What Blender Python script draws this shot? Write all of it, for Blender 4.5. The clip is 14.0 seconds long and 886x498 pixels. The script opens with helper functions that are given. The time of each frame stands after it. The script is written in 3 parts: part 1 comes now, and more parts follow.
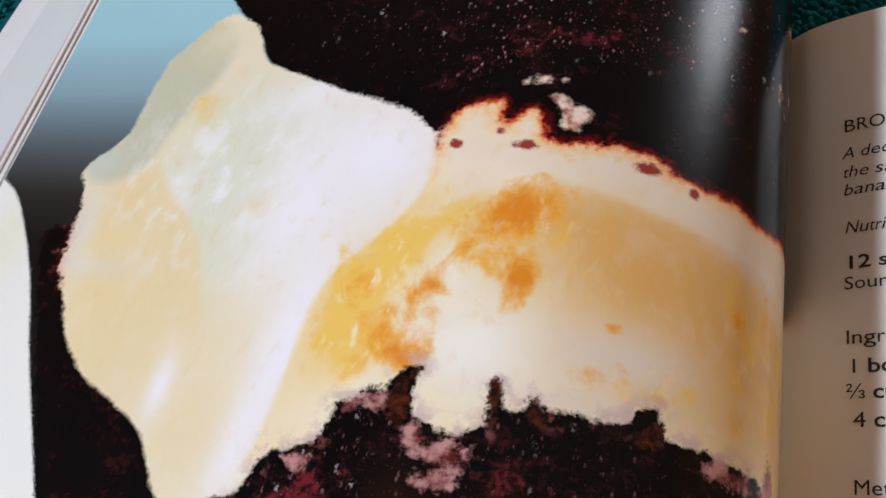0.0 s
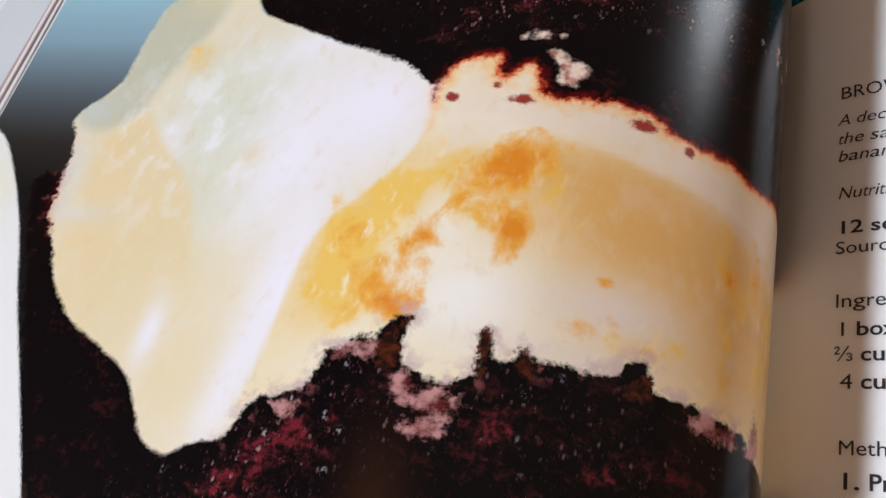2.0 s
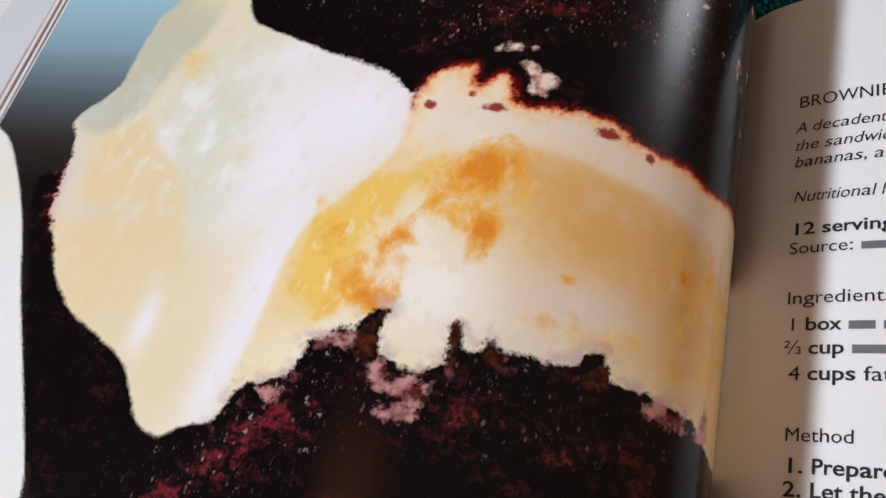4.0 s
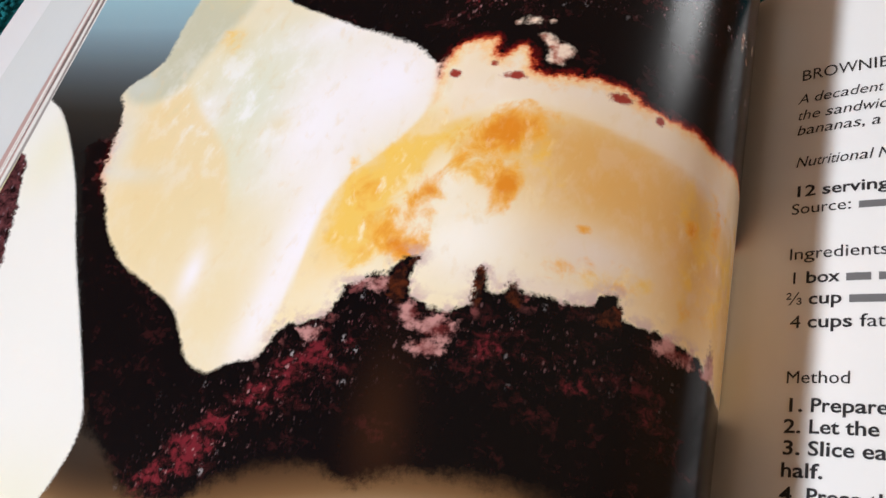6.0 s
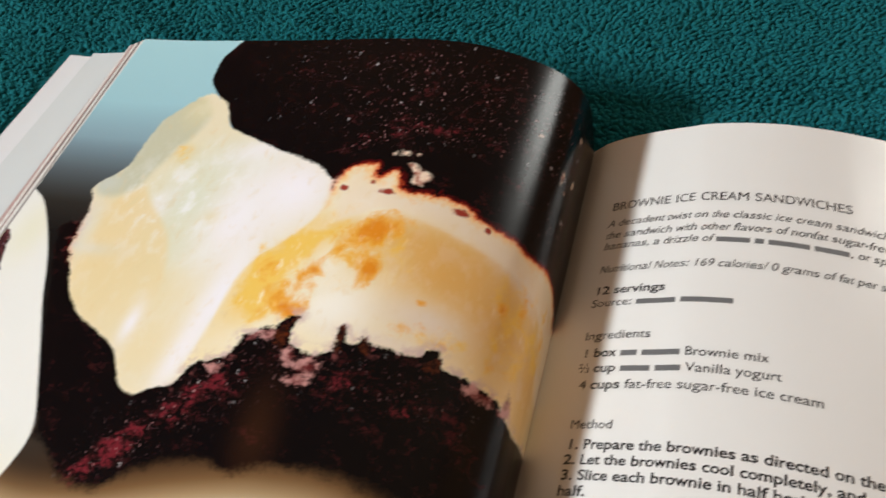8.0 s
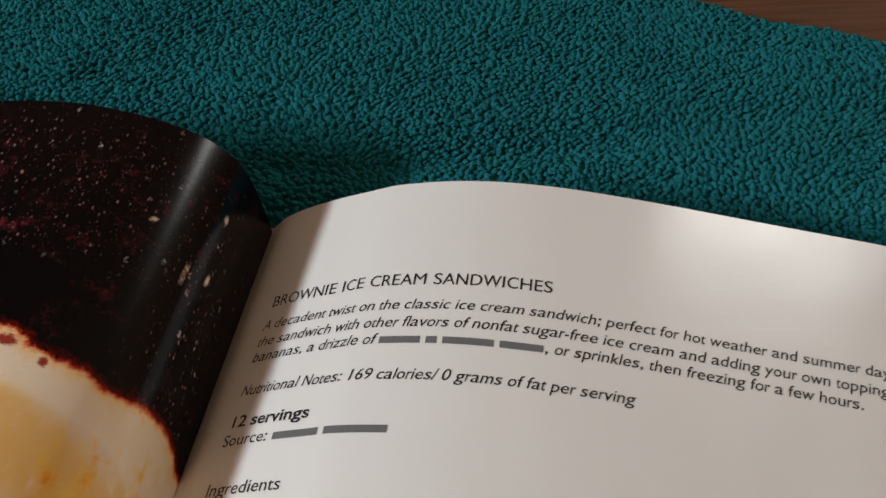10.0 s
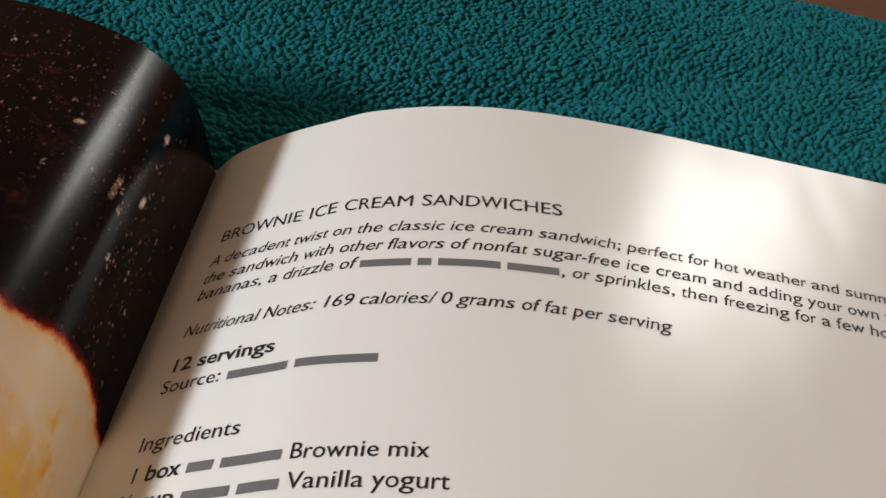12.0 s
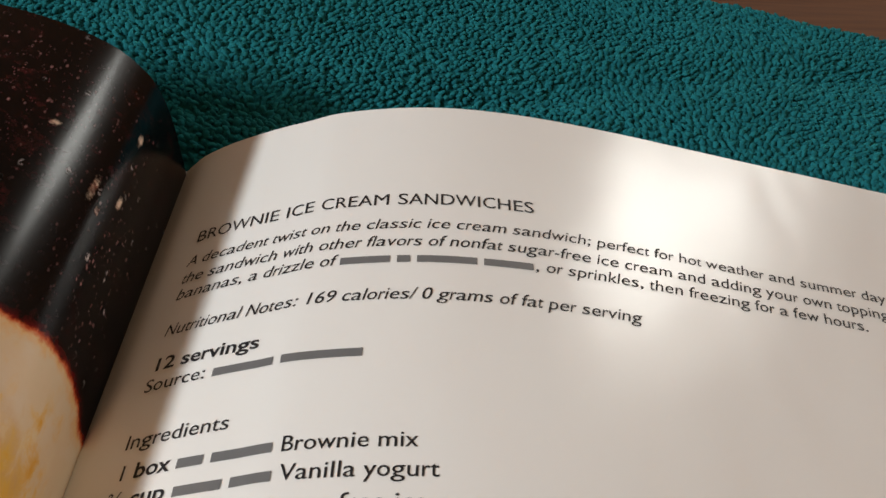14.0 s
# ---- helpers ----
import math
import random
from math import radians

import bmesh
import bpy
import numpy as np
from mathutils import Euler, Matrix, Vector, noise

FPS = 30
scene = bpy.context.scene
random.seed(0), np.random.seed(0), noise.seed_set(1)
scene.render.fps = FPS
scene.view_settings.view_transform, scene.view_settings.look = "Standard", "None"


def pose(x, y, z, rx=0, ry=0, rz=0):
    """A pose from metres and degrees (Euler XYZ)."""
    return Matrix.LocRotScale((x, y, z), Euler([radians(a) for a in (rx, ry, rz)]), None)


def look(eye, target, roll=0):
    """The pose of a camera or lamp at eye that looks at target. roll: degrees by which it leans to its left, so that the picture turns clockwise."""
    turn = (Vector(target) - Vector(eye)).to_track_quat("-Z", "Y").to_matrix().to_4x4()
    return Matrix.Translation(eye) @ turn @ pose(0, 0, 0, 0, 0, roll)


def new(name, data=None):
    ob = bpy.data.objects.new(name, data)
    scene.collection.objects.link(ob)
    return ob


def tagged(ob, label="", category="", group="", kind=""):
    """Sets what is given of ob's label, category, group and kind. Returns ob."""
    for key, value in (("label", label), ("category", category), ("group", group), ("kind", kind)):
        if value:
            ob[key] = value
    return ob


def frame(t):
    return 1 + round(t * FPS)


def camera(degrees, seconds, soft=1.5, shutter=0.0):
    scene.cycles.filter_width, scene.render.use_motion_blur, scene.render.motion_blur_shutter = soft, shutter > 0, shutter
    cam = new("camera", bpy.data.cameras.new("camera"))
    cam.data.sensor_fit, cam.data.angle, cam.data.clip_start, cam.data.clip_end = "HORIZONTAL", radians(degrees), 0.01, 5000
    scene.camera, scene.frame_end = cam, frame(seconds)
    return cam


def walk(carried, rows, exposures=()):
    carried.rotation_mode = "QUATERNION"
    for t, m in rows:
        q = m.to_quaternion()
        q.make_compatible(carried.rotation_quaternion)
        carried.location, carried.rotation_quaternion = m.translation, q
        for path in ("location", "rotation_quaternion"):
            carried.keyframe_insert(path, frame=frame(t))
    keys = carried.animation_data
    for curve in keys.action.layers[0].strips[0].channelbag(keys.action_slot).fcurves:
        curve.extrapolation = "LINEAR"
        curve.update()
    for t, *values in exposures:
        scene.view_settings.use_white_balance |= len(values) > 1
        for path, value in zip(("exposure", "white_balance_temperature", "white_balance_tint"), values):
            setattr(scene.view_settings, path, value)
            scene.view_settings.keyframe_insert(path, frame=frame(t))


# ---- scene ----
cam = camera(55.1, 14.0, shutter=0.27)
# seconds, eye in metres, Euler degrees
ROWS = [
    (0, -0.04038, -0.18197, 0.19159, 30.727, 5.283, 12.382),
    (0.5, -0.04349, -0.18480, 0.19776, 30.961, 5.528, 13.525),
    (1, -0.04523, -0.18405, 0.19309, 30.563, 4.834, 14.282),
    (1.5, -0.04445, -0.18278, 0.19082, 29.847, 4.205, 14.139),
    (2, -0.03990, -0.18630, 0.18843, 29.407, 4.080, 13.334),
    (2.5, -0.03829, -0.18639, 0.19022, 29.503, 4.226, 13.583),
    (3, -0.03493, -0.18725, 0.19306, 29.065, 3.629, 13.552),
    (5.5, -0.03327, -0.20081, 0.20482, 29.305, 3.759, 13.580),
    (6, -0.03202, -0.20768, 0.20605, 29.609, 4.352, 14.082),
    (6.5, -0.02964, -0.21908, 0.21115, 30.109, 4.517, 14.447),
    (7, -0.02428, -0.23451, 0.22108, 31.485, 4.214, 14.482),
    (7.5, -0.00396, -0.25180, 0.24265, 34.519, 3.328, 16.114),
    (8, 0.00798, -0.24624, 0.25505, 37.925, 0.439, 15.481),
    (8.5, 0.04784, -0.23136, 0.25731, 38.017, -1.841, 11.613),
    (9, 0.07533, -0.21208, 0.25162, 39.975, -1.913, 8.424),
    (9.2, 0.07753, -0.20185, 0.24837, 40.020, -2.031, 7.848),
    (11.3, 0.06235, -0.16694, 0.14824, 46.529, -0.608, 8.188),
    (11.5, 0.06063, -0.16752, 0.14930, 46.869, -1.708, 7.274),
    (12, 0.05795, -0.17851, 0.15900, 46.607, -6.488, 3.907),
    (12.5, 0.05116, -0.17954, 0.16059, 48.109, -7.934, 1.981),
    (13, 0.05251, -0.18001, 0.15986, 48.417, -8.182, 1.180),
    (13.5, 0.05171, -0.18064, 0.15900, 48.176, -8.275, 0.805),
    (14, 0.05093, -0.18323, 0.16073, 47.173, -8.624, 0.757),
]
EXPOSURES = [(0.0, -0.19, 6500, 15), (0.5, -0.08, 6500, 14), (1.5, -0.11, 6500, 15), (3.0, -0.20, 6500, 16), (5.5, -0.07, 6850, 15), (6.0, 0.0, 6900, 15), (6.5, 0.13, 6950, 14), (7.0, 0.17, 6950, 14), (7.5, 0.28, 7200, 9), (8.0, -0.08, 7300, 11), (8.5, -0.52, 7350, 13),
             (9.0, -0.73, 7150, 12), (9.4, -0.64, 7150, 12), (11.3, -0.17, 7300, 11), (12.0, -0.21, 7350, 12), (14.0, -0.24, 7450, 12)]
walk(cam, [(t, pose(x, y, z, a, b, c)) for t, x, y, z, a, b, c in ROWS], EXPOSURES)

# ---- world and light ----
world = bpy.data.worlds.new("sky")
scene.world = world
world.use_nodes = True
wn = world.node_tree.nodes
sky = wn.new("ShaderNodeTexSky")
sky.sky_type, sky.sun_disc = "NISHITA", False
sky.sun_elevation, sky.sun_rotation = radians(40), radians(30)
world.node_tree.links.new(sky.outputs[0], wn["Background"].inputs[0])
wn["Background"].inputs[1].default_value = 0.10


def window_light(name, place, target, width, height, watts, colour):
    """Daylight in the opening of a window."""
    lamp = bpy.data.lights.new(name, "AREA")
    lamp.shape, lamp.size, lamp.size_y, lamp.energy, lamp.color = "RECTANGLE", width, height, watts, colour
    ob = new(name, lamp)
    ob.matrix_world = look(place, target)
    return ob


# the window ahead, and the narrow one on the long side
window_light("window_light", (1.12, 1.62, 1.31), (1.12, 0.0, 1.28), 0.50, 0.60, 19.0, (0.86, 0.95, 1.0))
window_light("window_light", (-1.82, -1.15, 1.09), (0.0, -0.60, 0.80), 0.78, 0.20, 86.0, (0.76, 0.89, 1.0))

# ---- materials ----


class Nodes:
    """Short hand for building a node material."""

    def __init__(self, name):
        self.mat = bpy.data.materials.new(name)
        self.mat.use_nodes = True
        self.tree = self.mat.node_tree
        self.shader = self.tree.nodes["Principled BSDF"]

    def put(self, socket, value):
        if isinstance(value, bpy.types.NodeSocket):
            self.tree.links.new(value, socket)
        else:
            socket.default_value = value

    def set(self, **inputs):
        for key, value in inputs.items():
            self.put(self.shader.inputs[key.replace("_", " ")], value)
        return self

    def math(self, op, a, b=0.0, c=0.0, clamp=False):
        n = self.tree.nodes.new("ShaderNodeMath")
        n.operation, n.use_clamp = op, clamp
        for socket, value in zip(n.inputs, (a, b, c)):
            self.put(socket, value)
        return n.outputs[0]

    def noise(self, vector, scale, detail=3.0, rough=0.55, distortion=0.0):
        n = self.tree.nodes.new("ShaderNodeTexNoise")
        for key, value in (("Vector", vector), ("Scale", scale), ("Detail", detail), ("Roughness", rough), ("Distortion", distortion)):
            self.put(n.inputs[key], value)
        return n.outputs["Fac"]

    def voronoi(self, vector, scale, feature="F1"):
        n = self.tree.nodes.new("ShaderNodeTexVoronoi")
        n.feature = feature
        self.put(n.inputs["Vector"], vector)
        self.put(n.inputs["Scale"], scale)
        return n.outputs["Distance"]

    def mapping(self, vector, scale=(1, 1, 1), offset=(0, 0, 0), turn=0.0):
        n = self.tree.nodes.new("ShaderNodeMapping")
        self.put(n.inputs["Vector"], vector)
        n.inputs["Scale"].default_value, n.inputs["Location"].default_value = scale, offset
        n.inputs["Rotation"].default_value = (0, 0, turn)
        return n.outputs[0]

    def uv(self):
        n = self.tree.nodes.new("ShaderNodeUVMap")
        n.uv_map = "sheet"
        return n.outputs[0]

    def coords(self, kind="Object"):
        return self.tree.nodes.new("ShaderNodeTexCoord").outputs[kind]

    def attr(self, name, colour=False):
        n = self.tree.nodes.new("ShaderNodeAttribute")
        n.attribute_name = name
        return n.outputs["Color" if colour else "Fac"]

    def mix(self, fac, a, b, blend="MIX"):
        n = self.tree.nodes.new("ShaderNodeMix")
        n.data_type, n.blend_type = "RGBA", blend
        self.put(n.inputs[0], fac)
        for socket, value in ((n.inputs[6], a), (n.inputs[7], b)):
            self.put(socket, (*value, 1.0) if isinstance(value, tuple) else value)
        return n.outputs[2]

    def step(self, value, low, high, to_low=0.0, to_high=1.0):
        n = self.tree.nodes.new("ShaderNodeMapRange")
        n.interpolation_type = "SMOOTHSTEP"
        for key, v in (("Value", value), ("From Min", low), ("From Max", high), ("To Min", to_low), ("To Max", to_high)):
            self.put(n.inputs[key], v)
        return n.outputs[0]

    def bump(self, height, strength=0.3, distance=0.001):
        n = self.tree.nodes.new("ShaderNodeBump")
        n.inputs["Strength"].default_value, n.inputs["Distance"].default_value = strength, distance
        self.put(n.inputs["Height"], height)
        self.put(self.shader.inputs["Normal"], n.outputs[0])
        return self


def lin(r, g, b):
    """A printed colour, 0 to 255, in linear light."""
    return tuple((c / 255 / 12.92) if c < 10.3 else ((c / 255 + 0.055) / 1.055) ** 2.4 for c in (r, g, b))


def paper_material(name="coated_paper", tint=(0.82, 0.81, 0.80)):
    m = Nodes(name)
    p = m.coords()
    wide = m.noise(p, 14, 3)
    col = m.mix(wide, tuple(0.975 * c for c in tint), tuple(1.025 * c for c in tint))
    m.set(Base_Color=col, Roughness=0.26)
    m.shader.inputs["Specular IOR Level"].default_value = 0.5
    ripple = m.noise(m.mapping(p, (18, 11, 9)), 1.6, 2, 0.45)
    m.bump(ripple, 0.15, 0.006)
    return m.mat


def block_material():
    """Edges of many leaves from the side, gap shade painted as thin dark lines."""
    m = Nodes("page_edges")
    p = m.coords()
    lines = m.noise(m.mapping(p, (90, 6, 2600)), 1.0, 3, 0.6)
    col = m.mix(m.step(lines, 0.35, 0.62), (0.50, 0.47, 0.44), (0.80, 0.78, 0.76))
    m.set(Base_Color=col, Roughness=0.6)
    return m.mat


def plain(name, colour, rough=0.5, spread=0.12, scale=300):
    m = Nodes(name)
    n = m.noise(m.coords(), scale, 3)
    m.set(Base_Color=m.mix(n, tuple(c * (1 - spread) for c in colour), tuple(min(1, c * (1 + spread)) for c in colour)), Roughness=rough)
    return m.mat


def wood_material():
    m = Nodes("brown_wood")
    p = m.mapping(m.coords(), (1, 1, 1), turn=radians(-14))
    grain = m.noise(m.mapping(p, (3, 60, 60)), 4.0, 6, 0.62, 0.4)
    wide = m.noise(m.mapping(p, (1.2, 9, 9)), 3.0, 3)
    col = m.mix(m.step(grain, 0.3, 0.7), (0.060, 0.022, 0.011), (0.135, 0.058, 0.030))
    col = m.mix(m.step(wide, 0.3, 0.75, 0.0, 0.55), col, (0.20, 0.092, 0.048))
    m.set(Base_Color=col, Roughness=m.step(grain, 0.2, 0.8, 0.62, 0.8))
    m.shader.inputs["Specular IOR Level"].default_value = 0.08
    m.bump(grain, 0.12, 0.001)
    return m.mat


def towel_material(name, pile):
    m = Nodes(name)
    p = m.coords()
    wide = m.noise(p, 22, 3)
    fine = m.noise(p, 700, 3)
    col = m.mix(wide, (0.0022, 0.074, 0.090), (0.0045, 0.115, 0.138))
    if pile:
        info = m.tree.nodes.new("ShaderNodeNewGeometry")
        col = m.mix(m.math("MULTIPLY", info.outputs["Random Per Island"], 0.55), col, (0.009, 0.196, 0.226))
    else:
        col = m.mix(m.step(fine, 0.3, 0.7), (0.0022, 0.058, 0.064), col)
    m.set(Base_Color=col, Roughness=0.95, Sheen_Weight=0.22, Sheen_Roughness=0.5)
    m.shader.inputs["Specular IOR Level"].default_value = 0.05
    m.put(m.shader.inputs["Sheen Tint"], (0.06, 0.70, 0.72, 1))
    m.bump(fine, 0.5, 0.0006)
    return m.mat


def wall_material(name, colour):
    m = Nodes(name)
    p = m.coords()
    n = m.noise(p, 3, 4)
    m.set(Base_Color=m.mix(n, tuple(c * 0.93 for c in colour), colour), Roughness=0.85)
    m.bump(m.noise(p, 160, 3), 0.1, 0.002)
    return m.mat


def photo_material():
    """The glossy printed photograph of a brownie and ice cream; the sheet's fields tell its regions apart."""
    m = Nodes("glossy_photo_print")
    uv = m.uv()  # one unit is 100 mm of the sheet
    mid = m.noise(uv, 22, 5, 0.6)
    fine = m.noise(uv, 90, 4, 0.6)
    tiny = m.noise(uv, 260, 3, 0.6)
    wob = m.math("ADD", m.math("MULTIPLY", m.math("SUBTRACT", mid, 0.5), 8.0), m.math("MULTIPLY", m.math("SUBTRACT", fine, 0.5), 3.6))
    jag = m.math("MULTIPLY", m.math("SUBTRACT", tiny, 0.5), 1.6)

    def region(name, amount, jagged=1.0, soft=0.35):
        d = m.math("ADD", m.attr(name), m.math("MULTIPLY", wob, amount))
        d = m.math("ADD", d, m.math("MULTIPLY", jag, jagged))
        return m.step(d, -soft, soft), d

    # cake: near black crumb with red-brown patches and bright printed highlight specks
    red = m.attr("redness")
    shine = m.attr("sparkle")
    crumb = m.noise(uv, 46, 6, 0.68, 0.5)
    patch = m.noise(m.mapping(uv, (9, 13, 1), turn=0.3), 1.0, 4, 0.6)
    push = m.math("MULTIPLY", m.math("ADD", m.math("SUBTRACT", patch, 0.62), m.math("MULTIPLY", red, 0.22)), 1.0)
    cake = m.mix(m.step(m.math("ADD", crumb, push), 0.46, 0.68), lin(8, 6, 9), lin(46, 18, 20))
    cake = m.mix(m.math("MULTIPLY", m.step(m.math("ADD", crumb, push), 0.58, 0.78), m.step(red, 0.1, 0.8)), cake, lin(116, 34, 44))
    # a soft upright brown patch low on the cake
    cake = m.mix(m.math("MULTIPLY", m.attr("brown_patch"), 0.40), cake, lin(74, 42, 24))
    cell = m.voronoi(m.mapping(uv, (1.5, 0.8, 1), turn=0.5), 46)
    spark = m.math("MULTIPLY", m.step(cell, 0.30, 0.08), m.step(m.noise(uv, 52, 4, 0.7), 0.47, 0.60))
    cake = m.mix(m.math("MULTIPLY", spark, shine), cake, lin(176, 128, 130))
    cell2 = m.voronoi(m.mapping(uv, (1, 0.6, 1), (3, 1, 0), 0.9), 20)
    spark2 = m.math("MULTIPLY", m.step(cell2, 0.17, 0.05), m.step(fine, 0.48, 0.58))
    cake = m.mix(m.math("MULTIPLY", spark2, shine), cake, lin(232, 222, 226))
    cell3 = m.voronoi(m.mapping(uv, (1.7, 0.7, 1), (1, 4, 0), 0.7), 90)
    spark3 = m.math("MULTIPLY", m.step(cell3, 0.30, 0.10), m.step(m.noise(uv, 34, 3, 0.6), 0.48, 0.62))
    cake = m.mix(m.math("MULTIPLY", spark3, m.math("MULTIPLY", shine, 0.8)), cake, lin(128, 74, 82))

    # ice cream: the smooth tones, soft mottling, caramel stains with broken edges
    cream = m.attr("cream_tone", True)
    mott = m.noise(m.mapping(uv, (9, 6, 1), turn=0.9), 1.6, 5, 0.6, 0.2)
    cream = m.mix(m.math("MULTIPLY", m.step(mott, 0.48, 0.66), m.attr("mottle")), cream, lin(250, 251, 254))
    cream = m.mix(m.math("MULTIPLY", m.step(mott, 0.46, 0.30), m.math("MULTIPLY", m.attr("mottle"), 0.7)), cream, lin(226, 214, 176))
    swirl = m.math("SUBTRACT", m.noise(m.mapping(uv, (11, 9, 1), (4, 2, 0), 0.6), 1.5, 5, 0.58, 0.35), 0.5)
    broken = m.math("MULTIPLY", swirl, 2.3)
    broken = m.math("MULTIPLY", broken, m.step(m.math("MAXIMUM", m.attr("honey"), m.attr("caramel")), 0.04, 0.30))
    glow = m.step(m.math("ADD", m.attr("honey"), broken), 0.22, 0.90)
    cream = m.mix(m.math("MULTIPLY", glow, 0.78), cream, lin(250, 203, 88))
    stain = m.step(m.math("ADD", m.attr("caramel"), broken), 0.26, 0.92)
    cream = m.mix(m.math("MULTIPLY", stain, 0.9), cream, lin(246, 174, 66))
    deep = m.step(m.math("ADD", m.attr("caramel"), broken), 0.70, 1.30)
    cream = m.mix(m.math("MULTIPLY", deep, 0.85), cream, lin(234, 138, 34))

    veins = m.noise(m.mapping(uv, (16, 9, 1), (1, 5, 0), 1.1), 1.6, 5, 0.58, 0.25)
    cream = m.mix(m.math("MULTIPLY", m.step(veins, 0.54, 0.72), m.math("MULTIPLY", m.attr("honey"), 0.7)), cream, lin(254, 240, 206))
    cream = m.mix(m.math("MULTIPLY", m.step(veins, 0.44, 0.30), 0.22), cream, lin(236, 206, 150))

    col = m.attr("ground_tone", True)
    up, _ = region("upper_cake", 0.30, 0.6, 0.5)
    col = m.mix(up, col, cake)
    low_d = m.math("ADD", m.attr("lower_cake"), m.math("ADD", m.math("MULTIPLY", wob, 0.75), m.math("MULTIPLY", jag, 1.2)))
    low_soft = m.attr("lower_blur")
    low = m.step(low_d, m.math("MULTIPLY", low_soft, -1.0), low_soft)
    col = m.mix(low, col, cake)
    # crumbs and juice smeared at the rim of the ice cream
    ragged = m.attr("ragged")
    d_ice = m.math("ADD", m.attr("ice"), m.math("MULTIPLY", wob, m.math("MULTIPLY", ragged, 0.85)))
    d_ice = m.math("ADD", d_ice, m.math("MULTIPLY", jag, 0.45))
    ice = m.step(d_ice, -0.6, 0.6)
    rim = m.attr("rim_red")
    halo = m.math("MULTIPLY", m.step(d_ice, -2.6, 0.4), m.math("MULTIPLY", rim, m.step(crumb, 0.34, 0.58)))
    col = m.mix(m.math("MULTIPLY", halo, 0.85), col, lin(126, 18, 20))
    warm = m.math("MULTIPLY", m.step(m.math("ADD", d_ice, m.math("MULTIPLY", m.math("SUBTRACT", mid, 0.5), 6.0)), 4.6, 0.6), rim)
    edge_tone = m.mix(m.math("MULTIPLY", warm, 0.7), cream, lin(250, 196, 120))
    inner = m.math("MULTIPLY", m.step(d_ice, 1.7, 0.0), rim)
    edge_tone = m.mix(m.math("MULTIPLY", inner, 0.9), edge_tone, lin(222, 72, 26))
    pale = m.math("MULTIPLY", m.step(d_ice, 5.0, 0.5), m.math("MULTIPLY", m.attr("rim_pale"), m.step(mid, 0.46, 0.62)))
    edge_tone = m.mix(m.math("MULTIPLY", pale, 0.75), edge_tone, lin(206, 176, 178))
    spill = m.math("MULTIPLY", m.step(d_ice, -4.5, 0.0), m.math("MULTIPLY", m.attr("rim_pale"), m.step(mid, 0.54, 0.66)))
    col = m.mix(m.math("MULTIPLY", spill, 0.75), col, lin(150, 84, 84))
    col = m.mix(ice, col, edge_tone)
    dots, _ = region("red_dots", 0.35, 0.8, 0.5)
    col = m.mix(m.math("MULTIPLY", dots, 0.95), col, lin(152, 22, 12))
    pink, _ = region("pink_lumps", 0.9, 0.6, 0.9)
    col = m.mix(m.math("MULTIPLY", pink, 0.9), col, m.mix(m.step(mid, 0.36, 0.62), lin(112, 44, 44), lin(206, 150, 146)))
    chips, _ = region("chips", 0.5, 0.5, 0.8)
    col = m.mix(chips, col, m.mix(m.step(mid, 0.34, 0.56), lin(176, 100, 84), lin(244, 222, 202)))
    notch, _ = region("notches", 0.75, 1.0, 0.5)
    col = m.mix(notch, col, m.mix(m.step(crumb, 0.4, 0.7), lin(34, 16, 14), lin(90, 40, 22)))
    # the sandwich in the foreground of the picture
    fore, _ = region("fore", 0.05, 1.9, 0.25)
    col = m.mix(fore, col, m.attr("fore_tone", True))
    fb, _ = region("fore_cake", 0.55, 1.0, 0.5)
    col = m.mix(fb, col, m.mix(spark, m.mix(m.step(crumb, 0.36, 0.66), lin(20, 10, 14), lin(104, 58, 62)), lin(190, 180, 196)))
    col = m.mix(m.math("MULTIPLY", m.attr("glint"), m.step(mid, 0.36, 0.56)), col, lin(176, 206, 236))
    # faint print mottle
    col = m.mix(m.step(tiny, 0.2, 0.8, 0.0, 0.003), col, lin(235, 225, 215))
    m.set(Base_Color=col, Roughness=m.step(fine, 0.2, 0.8, 0.19, 0.24))
    m.shader.inputs["Specular IOR Level"].default_value = 0.20
    m.bump(m.noise(m.mapping(uv, (4, 1.6, 1)), 1.2, 2, 0.4), 0.05, 0.004)
    return m.mat


PAPER, EDGES, INK = paper_material(), block_material(), plain("black_ink", (0.012, 0.012, 0.015), 0.6)
# white paper with the cool light on the lowest leaves mixed into its tint
COOL = paper_material("cool_lit_paper", (0.80, 0.81, 0.84))
PALE, BAR = paper_material("tinted_paper", (0.70, 0.735, 0.75)), plain("grey_ink", (0.15, 0.15, 0.155), 0.5)
WOOD, COVER = wood_material(), plain("cover_card", (0.35, 0.34, 0.33), 0.4)
TOWEL, PILE = towel_material("towel_weave", False), towel_material("towel_pile", True)
WALL, CEILING = wall_material("warm_bounce_wall", (0.42, 0.215, 0.092)), wall_material("warm_bounce_ceiling", (0.42, 0.28, 0.16))
LEAVES = [plain("leaf_edge_white", (0.80, 0.79, 0.77)), plain("leaf_edge_rose", (0.50, 0.33, 0.31)), plain("leaf_edge_grey", (0.33, 0.30, 0.29)), plain("leaf_edge_yellow", (0.80, 0.76, 0.42)), plain("leaf_edge_dark", (0.19, 0.14, 0.13))]

# ---- helpers for meshes ----


